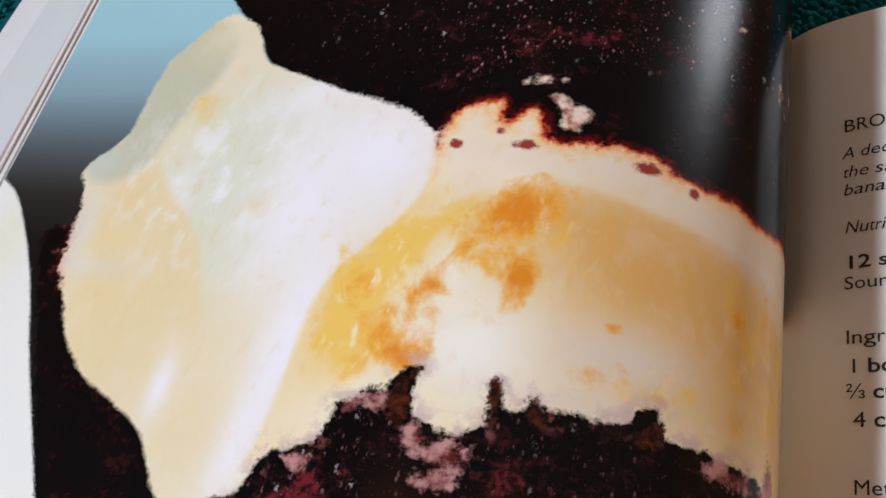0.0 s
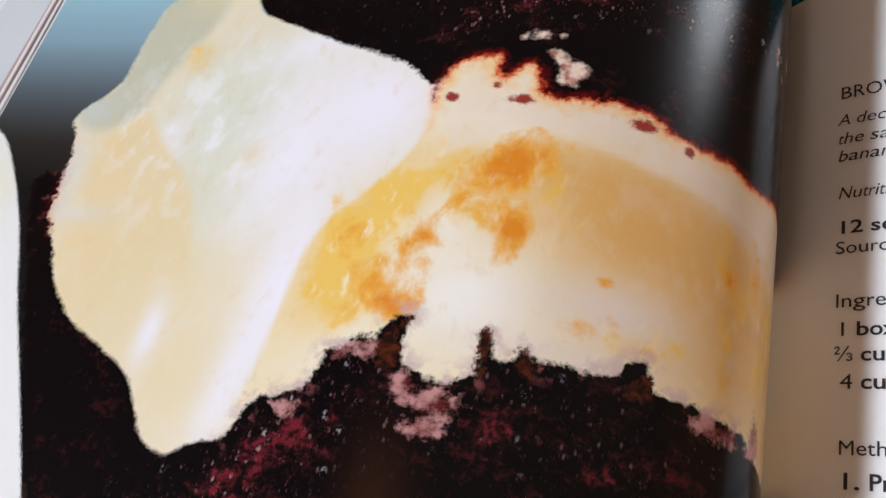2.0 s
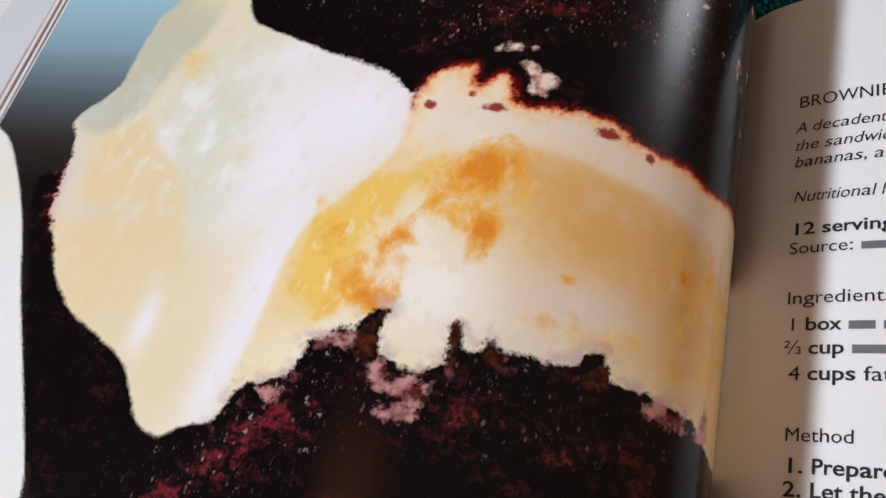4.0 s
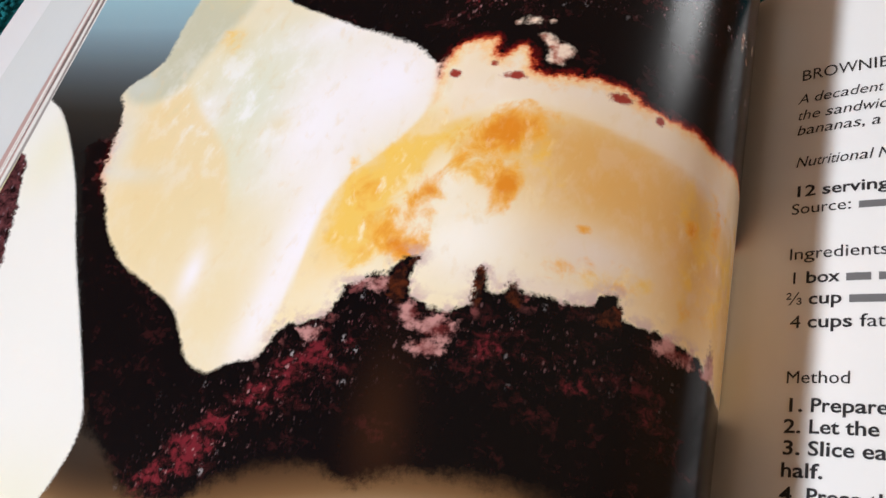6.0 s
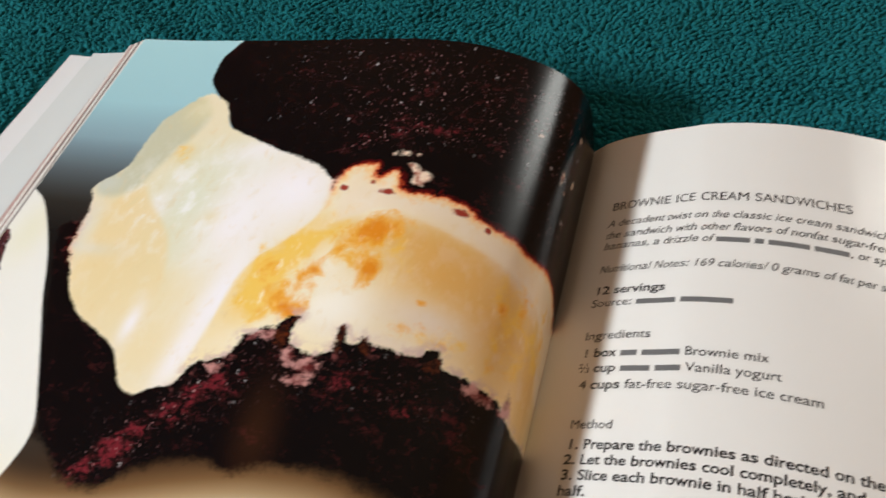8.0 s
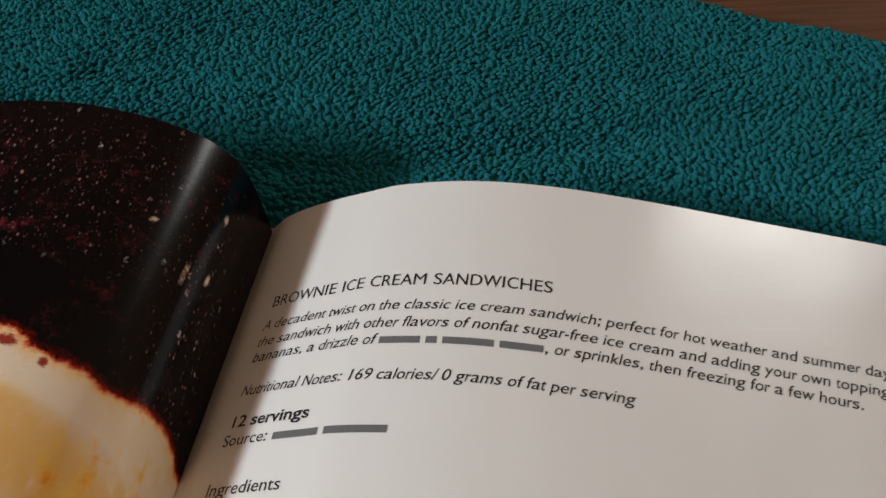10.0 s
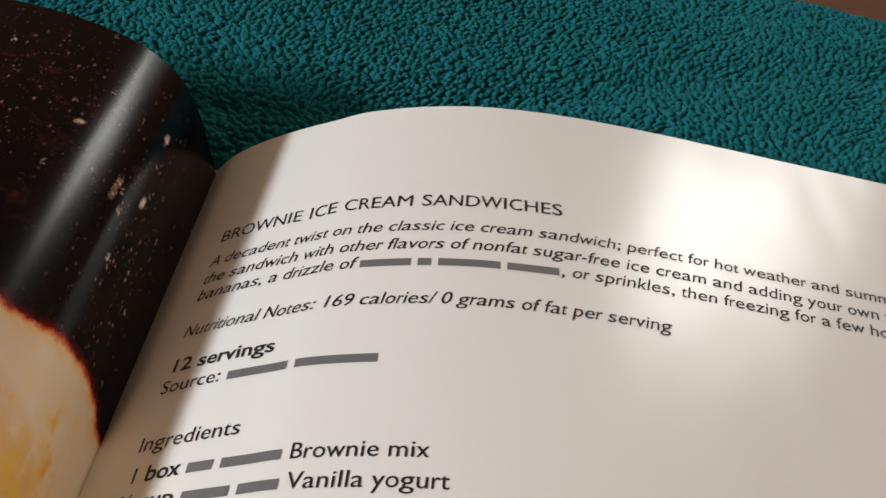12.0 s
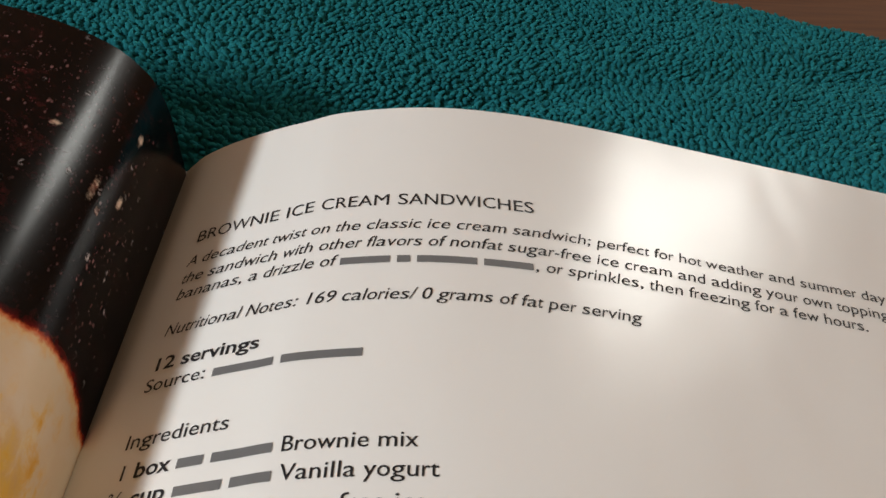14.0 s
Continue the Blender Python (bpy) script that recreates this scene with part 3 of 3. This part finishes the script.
text_line(-106.7, 18.9, 79.3, [("\u2154 ", False), ("cup ", True), (2.4, False), (" ", False), (2.0, False), (" Vanilla yogurt", False)])
text_line(-112.8, 20.2, 90.9, [("4 ", False), ("cups ", True), ("fat-free sugar-free ice cream", False)])
text_line(-126.5, 20.0, 33.6, [("Method", False)])
text_line(-133.2, 20.2, 78.1, [("1. Prepare the brownies as directed on the box using", True)], "1. Prepare the brownies as d")
text_line(-138.1, 20.1, 78.1, [("2. Let the brownies cool completely, and", True)], "2. Let the brownies cool com")
text_line(-143.0, 20.1, 78.1, [("3. Slice each brownie in half horizontally", True)], "3. Slice each brownie in half ")
text_line(-147.9, 20.0, 28.8, [("half.", True)])
text_line(-153.2, 20.1, 78.1, [("4. Press the brownie top a bit", True)], "4. Press the brownie top a bi")
text_line(-158.1, 20.3, 59.3, [("two or more hours.", True)])
text_line(-162.8, 20.6, 78.1, [("5. Remove from the freezer and", True)], "5. Remove from the freezer a")

# ---- the photo page ----
photo, S, Y, RIM = sheet("photo_page", LEFT, 9e-05, LEFT_WIDTH - 0.0014, 229, 281, 0.00025, photo_material(), book, "glossy full-page photo of dark brownies with vanilla ice cream", False, TOP_LEFT)
U, V = S.ravel() * 1000, Y.ravel() * 1000  # mm from the gutter and from the top
V = V + np.interp(U, (28, 38, 55, 76, 97, 120, 146), (1.6, 2.6, 3.3, 2.6, 1.5, 0.5, 0.0)) * (V + 219) / 165  # the print rises with the swell of the sheet

# outlines of the pictured things on the sheet, in mm
LUMP_A = [(177, -31), (169, -34), (164, -40), (159, -50), (151, -53), (139, -58), (128, -62), (118, -65), (110, -70), (106, -76), (103, -88), (113, -98), (121, -106), (126, -115), (126, -127), (126, -137), (127, -151), (130, -154), (135, -155), (140, -159), (146, -156), (151, -150), (155, -144), (163.8, -139.6), (173.2, -135.4), (178.2, -131.4), (184.8, -125), (188.4, -117.4), (192, -113), (194.5, -109), (195, -102), (196, -97), (196, -92), (199, -86), (201, -83), (199, -79), (195, -76), (191, -70), (191.4, -59), (190, -47), (183.6, -39)]
LUMP_B_TOP = [(107, -76), (106.1, -68.2), (103, -65), (95.2, -61.8), (93.9, -64.8), (94.7, -68.2), (92.4, -69.4), (90.1, -65.2), (86.5, -64.7), (84.8, -68.3), (84.8, -71.4), (81.2, -72.3), (74.6, -71.5), (69, -70.8), (64, -71.2), (59.4, -72.6), (56.9, -75.1), (50.5, -75.8), (45.2, -77), (37.4, -80), (30.8, -80), (23, -79), (14, -80), (8, -82), (3, -86), (-60, -92)]
LUMP_B_LOW = [(-60, -132), (8, -134), (18, -136), (26, -137), (32, -134), (34.8, -132), (40.9, -131.3), (46.7, -129.9), (52.1, -130.3), (56.6, -129.5), (55.6, -125), (56.4, -123.7), (60.4, -126.4), (61.4, -128.8), (66.3, -129.4), (72.1, -129.5), (76.1, -129.3), (77.2, -127), (77.7, -129.8), (81, -131.2), (83, -130.8), (83.2, -126.1), (85.3, -126.2), (84.3, -130), (84.5, -133.7), (88.6, -136.6), (93.6, -137.3), (96.2, -135.5), (98.5, -134.6), (100.2, -130.5), (98.5, -125.2), (99.7, -124.8), (104.3, -128.7), (103.8, -130.8), (108.8, -130.9), (111.1, -132.8), (114.2, -134.4), (113.9, -137.5), (115.7, -141.1), (119.7, -143.8), (125.1, -145.3), (127.4, -149), (130.7, -153.3), (127, -130), (125, -108), (113, -96)]
LUMP_B = LUMP_B_TOP + LUMP_B_LOW
LOWER = [(206, -100), (182, -144), (166, -174), (156, -179), (149, -186), (136, -187), (130, -181), (125, -178), (119, -175), (111, -173), (105, -174), (100, -176), (96, -173), (89, -171), (79, -169), (63, -170), (54, -173), (45, -177), (39, -182), (33, -190), (24, -204), (0, -236), (-60, -300), (-60, -90), (100, -110), (196, -98)]
UPPER = [(173, 10), (177, -2), (181, -10), (180, -24), (172, -33), (156, -53), (120, -95), (81, -95), (-60, -110), (-60, 30), (172, 30)]
SEAM = [(116, -86), (132, -112), (135, -146), (123, -145), (119, -112), (106, -90)]
FORE = [(220.2, -87), (210.2, -99), (200.2, -114), (191.2, -131), (181.2, -147), (170.2, -165), (166.2, -172), (165.4, -179), (167.6, -189), (174, -202), (190, -225), (240, -250), (240, -80)]
FORE_CAKE = [(223, -103), (218, -115), (214, -128), (210, -143), (207, -155), (206, -168), (203, -182), (215, -196), (240, -200), (240, -95)]
NOTCHES = [[(104, -137), (104, -130), (99, -125), (100, -130), (99, -136)], [(85, -134), (86, -126), (84, -126), (83, -134)], [(79, -132), (78, -127), (75, -133)], [(61, -132), (55, -125), (54, -132)]]
CHIP = [(85.5, -60.8), (82.7, -59.6), (80.5, -62.1), (76.7, -63), (75.1, -65), (77.2, -66.9), (77.9, -69.3), (80.5, -69.1), (81.7, -67.9), (81.2, -65.5), (83.2, -62.8)]
DOTS = [(63, -75, 3.0, 1.5), (88, -74, 2.6, 1.2), (103, -75, 1.4, 1.0), (94, -71, 1.0, 0.8), (53, -78, 1.0, 1.2)]


def inside(poly):
    """Signed distance to an outline in mm, positive inside."""
    p = np.array(poly, float)
    for _ in range(2 if len(poly) > 9 else 1):  # round the corners off
        q = np.roll(p, -1, 0)
        p = np.stack([0.78 * p + 0.22 * q, 0.22 * p + 0.78 * q], 1).reshape(-1, 2)
    q = np.roll(p, -1, 0)
    best = np.full(U.shape, 1e9)
    odd = np.zeros(U.shape, bool)
    for (ax, ay), (bx, by) in zip(p, q):
        dx, dy = bx - ax, by - ay
        t = np.clip(((U - ax) * dx + (V - ay) * dy) / (dx * dx + dy * dy + 1e-9), 0, 1)
        best = np.minimum(best, np.hypot(U - ax - t * dx, V - ay - t * dy))
        cross = (ay > V) != (by > V)
        odd ^= cross & (U < (bx - ax) * (V - ay) / (by - ay + 1e-9) + ax)
    return np.where(odd, best, -best)


def spot(u, v, ru, rv, turn=0.0):
    c, s = math.cos(turn), math.sin(turn)
    a, b = (U - u) * c + (V - v) * s, -(U - u) * s + (V - v) * c
    return np.exp(-((a / ru) ** 2) - (b / rv) ** 2)


def store(name, values):
    two = each(values, RIM).astype(np.float32)
    kind = "FLOAT" if two.ndim == 1 else "FLOAT_COLOR"
    a = photo.data.attributes.new(name, kind, "POINT")
    if kind == "FLOAT":
        a.data.foreach_set("value", two)
    else:
        a.data.foreach_set("color", np.hstack([two, np.ones((len(two), 1), np.float32)]).ravel())


def paint(field, colour, *spots):
    """Lays soft spots of one printed colour over a field of tones (0 to 255)."""
    c = np.array(colour, float)
    for s in spots:
        w = np.clip(spot(*s[:4], *s[5:6]) * s[4], 0, 1)[:, None]
        field = field * (1 - w) + c * w
    return field


def linear(field):
    c = np.clip(field / 255, 0, 1)
    return np.where(c < 0.04045, c / 12.92, ((c + 0.055) / 1.055) ** 2.4)


def ramp(values, stops, colours):
    return np.stack([np.interp(values, stops, [c[k] for c in colours]) for k in range(3)], 1)


ones = np.ones((len(U), 3))
FILM = [(196.8, -41.8), (193.8, -59.5), (192, -72.5), (201.4, -76.1), (201.6, -80.7), (197.3, -85.8), (189.2, -86.4), (181.6, -81), (179.8, -72.5), (176, -63.6), (170.7, -52.5), (168.9, -44.1), (176, -33), (190, -34)]
TAN = [(181.9, -80.2), (180.1, -77.6), (173.5, -85.8), (164.4, -93.8), (157.5, -101), (153.5, -109.7), (149, -122), (150, -135), (175, -140), (187, -122), (190, -112), (188.5, -101), (191, -89.7)]
INNER = [(118.7, -113.7), (115.7, -107.6), (111.4, -100.3), (105.8, -93.8), (101.5, -89.4), (93.6, -84.8), (89.1, -81.2), (84.5, -80.7), (76.4, -82), (64.7, -84.1), (54.3, -86), (44.2, -88.7), (36.3, -90.9), (24, -97), (14, -108), (8, -130), (70, -150), (125, -150)]
lump_a, lump_b = inside(LUMP_A), inside(LUMP_B)
below = smooth01((-V - 112) / 14) * smooth01((lump_b - lump_a + 6) / 8)
store("ice", np.maximum(np.maximum(lump_a, lump_b), inside(SEAM)))
store("ragged", np.clip(0.34 + 0.42 * below + 0.55 * spot(80, -72, 46, 12) + 0.8 * spot(197, -108, 9, 18) + 0.4 * spot(176, -34, 10, 8), 0, 1))
store("upper_cake", inside(UPPER))
store("lower_cake", inside(LOWER))
store("lower_blur", 0.7 + 3.2 * smooth01((-V - 158) / 10) * smooth01((92 - U) / 40) + 1.2 * smooth01((-V - 160) / 10))
store("fore", inside(FORE))
store("fore_cake", inside(FORE_CAKE))
store("glint", np.clip(1.4 * spot(216.5, -156, 2.2, 3.2), 0, 1))
store("notches", np.max([inside(n) for n in NOTCHES], axis=0))
store("chips", np.maximum(inside(CHIP), np.max([1.1 * (1 - np.hypot((U - u) / a, (V - v) / b)) for u, v, a, b in ((87, -56.3, 1.5, 1.0), (91, -57.5, 0.7, 0.9), (82.4, -56, 0.9, 0.6), (32, -41, 0.7, 2.4), (29, -46, 0.5, 1.4), (24, -38, 0.6, 1.6), (45, -30, 0.9, 0.7), (26, -18, 0.6, 1.2))], axis=0)))
store("pink_lumps", np.max([2.0 * (1 - np.hypot((U - u) / a, (V - v) / b)) for u, v, a, b in ((91, -141, 4, 2.4), (92, -145.6, 3.2, 1.7), (97, -139, 2, 2.4), (105, -133, 3, 1.6), (39, -133, 3.4, 1.8), (31, -131, 1.6, 4), (118, -146, 2.4, 1.2), (43, -133, 3, 2))], axis=0))
store("red_dots", np.max([1.2 * (1 - np.hypot((U - u) / a, (V - v) / b)) for u, v, a, b in DOTS], axis=0))
store("rim_red", smooth01((-V - 40) / 20) * (1 - smooth01((-V - 86) / 8)) * (1 - smooth01((U - 104) / 6)) + 0.6 * spot(198, -112, 6, 14))
store("rim_pale", np.clip(below + 0.8 * spot(196, -103, 7, 9), 0, 1))
store("redness", np.clip(0.05 + 1.0 * spot(119, -156, 20, 6, -0.75) + 1.1 * spot(137, -175, 20, 5, -0.75) + 0.5 * spot(75, -143, 18, 7) + 0.4 * spot(97, -165, 6, 4) + 0.4 * spot(55, -150, 26, 10) + 0.55 * spot(95, -52, 10, 5, -0.5) + 0.5 * spot(82, -42.5, 14, 2.6, -0.1) + 0.5 * spot(60, -43.5, 12, 2.6, 0.1) + 0.7 * spot(100, -49, 9, 3, -0.8) + 0.4 * spot(48, -55, 10, 2) + 0.30 * spot(64, -26, 46, 18), 0, 1))
store("sparkle", np.clip(0.9 * spot(85, -22, 62, 22) + 0.9 * spot(22, -58, 12, 20) + 0.9 * spot(97, -49, 12, 5, -0.7) + 1.0 * spot(74, -42.5, 26, 3.4) - 0.5 * spot(60, -62, 18, 8) + 0.9 * spot(119, -154, 24, 9, -0.75) + 0.5 * spot(75, -140, 26, 8) + 0.7 * spot(136, -174, 18, 6, -0.75), 0, 1) * (1 - 0.8 * spot(168, -25, 24, 34)))
store("caramel", 1.25 * (0.95 * spot(86, -89.5, 9.5, 6, -0.5) + 0.85 * spot(84, -105, 5, 6.5) + 0.3 * spot(93, -98, 10, 8) + 0.75 * spot(101.2, -108, 3.2, 5.5) + 0.78 * spot(106.5, -118, 7, 7) + 0.7 * spot(103, -124, 5, 3) + 0.4 * spot(116, -109, 4, 7) + 0.7 * spot(65.8, -111.4, 2.2, 1.3) + 0.6 * spot(66, -121, 9, 2.6, -0.35) + 0.5 * spot(55, -123, 3.5, 2.2) + 0.55 * spot(41.5, -103.5, 2.6, 4) + 0.5 * spot(33.6, -98, 2.6, 9) + 0.45 * spot(39, -122.5, 6, 2) + 0.45 * spot(17, -100, 5, 10)))
store("honey", 0.95 * spot(117, -113, 7, 13) + 0.85 * spot(109, -101, 14, 5, -0.95) + 0.62 * spot(88, -98, 17, 15) + 0.6 * spot(60, -122, 14, 4) + 0.55 * spot(36, -106, 12, 22) + 0.7 * spot(109, -121, 9, 10) + 0.45 * spot(172, -64, 6, 6) + 0.6 * spot(16, -104, 8, 18))
store("brown_patch", np.clip(spot(97, -163, 6, 15, -0.15), 0, 1))
store("mottle", np.clip(0.6 * spot(158, -84, 20, 22) + 0.3 * spot(176, -84, 10, 10) + 0.10, 0, 1))

# tones of the ice cream
tone = ones * np.array((241, 229, 200))
tone = paint(tone, (240, 217, 168), (174, -112, 20, 22, 0.85), (184, -92, 10, 9, 0.8), (146, -143, 16, 14, 0.45), (172, -132, 14, 12, 0.5))
tone = paint(tone, (226, 231, 212), (158, -84, 18, 18, 0.9), (150, -66, 22, 12, 0.55), (155, -106, 18, 12, 0.6))
tone = paint(tone, (240, 222, 178), (150, -122, 14, 9, 0.5))
tone = paint(tone, (250, 247, 255), (120, -78, 18, 18, 1.0), (137, -92, 12, 22, 0.9), (128, -122, 7, 26, 0.95, 0.08), (132, -144, 4, 14, 0.8, 0.16), (154, -135, 3, 8, 0.9), (170, -90, 6, 11, 0.6, 0.4), (140, -60, 16, 6, 0.7, -0.3))
tone = paint(tone, (232, 206, 140), (172, -64, 4, 5, 0.55), (146, -92, 4, 3, 0.3))
tan = (0.8 * smooth01((inside(TAN) + 0.6) / 3.0) * (1 - smooth01((-V - 108) / 28)))[:, None]
tone = tone * (1 - tan) + np.array((241, 217, 168)) * tan
tone = paint(tone, (228, 227, 222), (196, -101, 6, 13, 0.85), (186, -109, 12, 3, 0.5))
film = smooth01((inside(FILM) + 2.0) / 4.6)[:, None]
veil = paint(ones * np.array((202, 202, 178)), (228, 218, 176), (174, -39, 10, 10, 0.85))
veil = paint(veil, (206, 212, 206), (196, -80, 7, 5, 0.8))
tone = tone * (1 - 0.92 * film) + veil * 0.92 * film
mask_b = smooth01((lump_b - np.clip(lump_a, 0, None) * 0.6 + 0.6) / 2.0)[:, None]
second = ones * np.array((246, 228, 188))
second = paint(second, (234, 180, 104), (66, -91, 24, 8, 0.75), (62, -100, 24, 15, 0.95), (42, -110, 17, 18, 0.9), (80, -90, 14, 5, 0.7), (20, -112, 14, 30, 0.85))
second = paint(second, (247, 204, 118), (116, -110, 8, 13, 0.7), (110, -99, 9, 6, 0.8), (100, -91, 10, 4, 0.6), (119, -124, 6, 12, 0.6))
second = paint(second, (254, 249, 238), (90, -120, 15, 13, 1.0), (95, -80, 12, 6, 0.9), (112, -137, 10, 8, 0.6), (97, -104, 6, 6, 0.6))
second = paint(second, (238, 222, 210), (62, -117, 15, 7, 0.85), (76, -76, 22, 4, 0.9), (52, -83, 16, 3.5, 0.8, 0.35), (36, -92, 12, 3.5, 0.8, 0.6), (70, -128, 18, 3, 0.7))
band = smooth01((1.0 - inside(INNER)) / 2.0)[:, None] * smooth01((-V - 60) / 4)[:, None] * (1 - smooth01((-V - 112) / 8))[:, None] * (1 - smooth01((U - 100) / 6))[:, None]
second = second * (1 - 0.75 * band) + np.array((246, 228, 204)) * 0.75 * band
store("cream_tone", linear(tone * (1 - mask_b) + second * mask_b))

# tones of the ground: a pale blue wall falling into shade, a cream plate below
wall = ramp(-V, (0, 38, 58, 74, 90, 104), ((172, 218, 228), (162, 207, 219), (138, 168, 182), (92, 103, 110), (46, 44, 41), (24, 23, 23)))
down = -V - 169 - 15 * smooth01((U - 90) / 50) + 1.5 * np.sin(U / 9)
plate = ramp(down, (-3, 4, 9, 14, 21, 45), ((62, 42, 28), (122, 90, 60), (178, 150, 114), (222, 213, 200), (236, 235, 233), (238, 240, 243)))
plate = paint(plate, (58, 50, 44), (164, -176, 14, 10, 0.9))
plate = paint(plate, (176, 148, 112), (140, -195, 24, 5, 0.5), (45, -198, 18, 8, 0.6))
low_part = smooth01((-V - 150) / 12)[:, None]
store("ground_tone", linear(wall * (1 - low_part) + plate * low_part))
fore_tone = paint(ones * np.array((243, 243, 240)), (240, 238, 216), (214, -104, 8, 14, 0.8), (176, -195, 20, 14, 0.7))
store("fore_tone", linear(fore_tone))
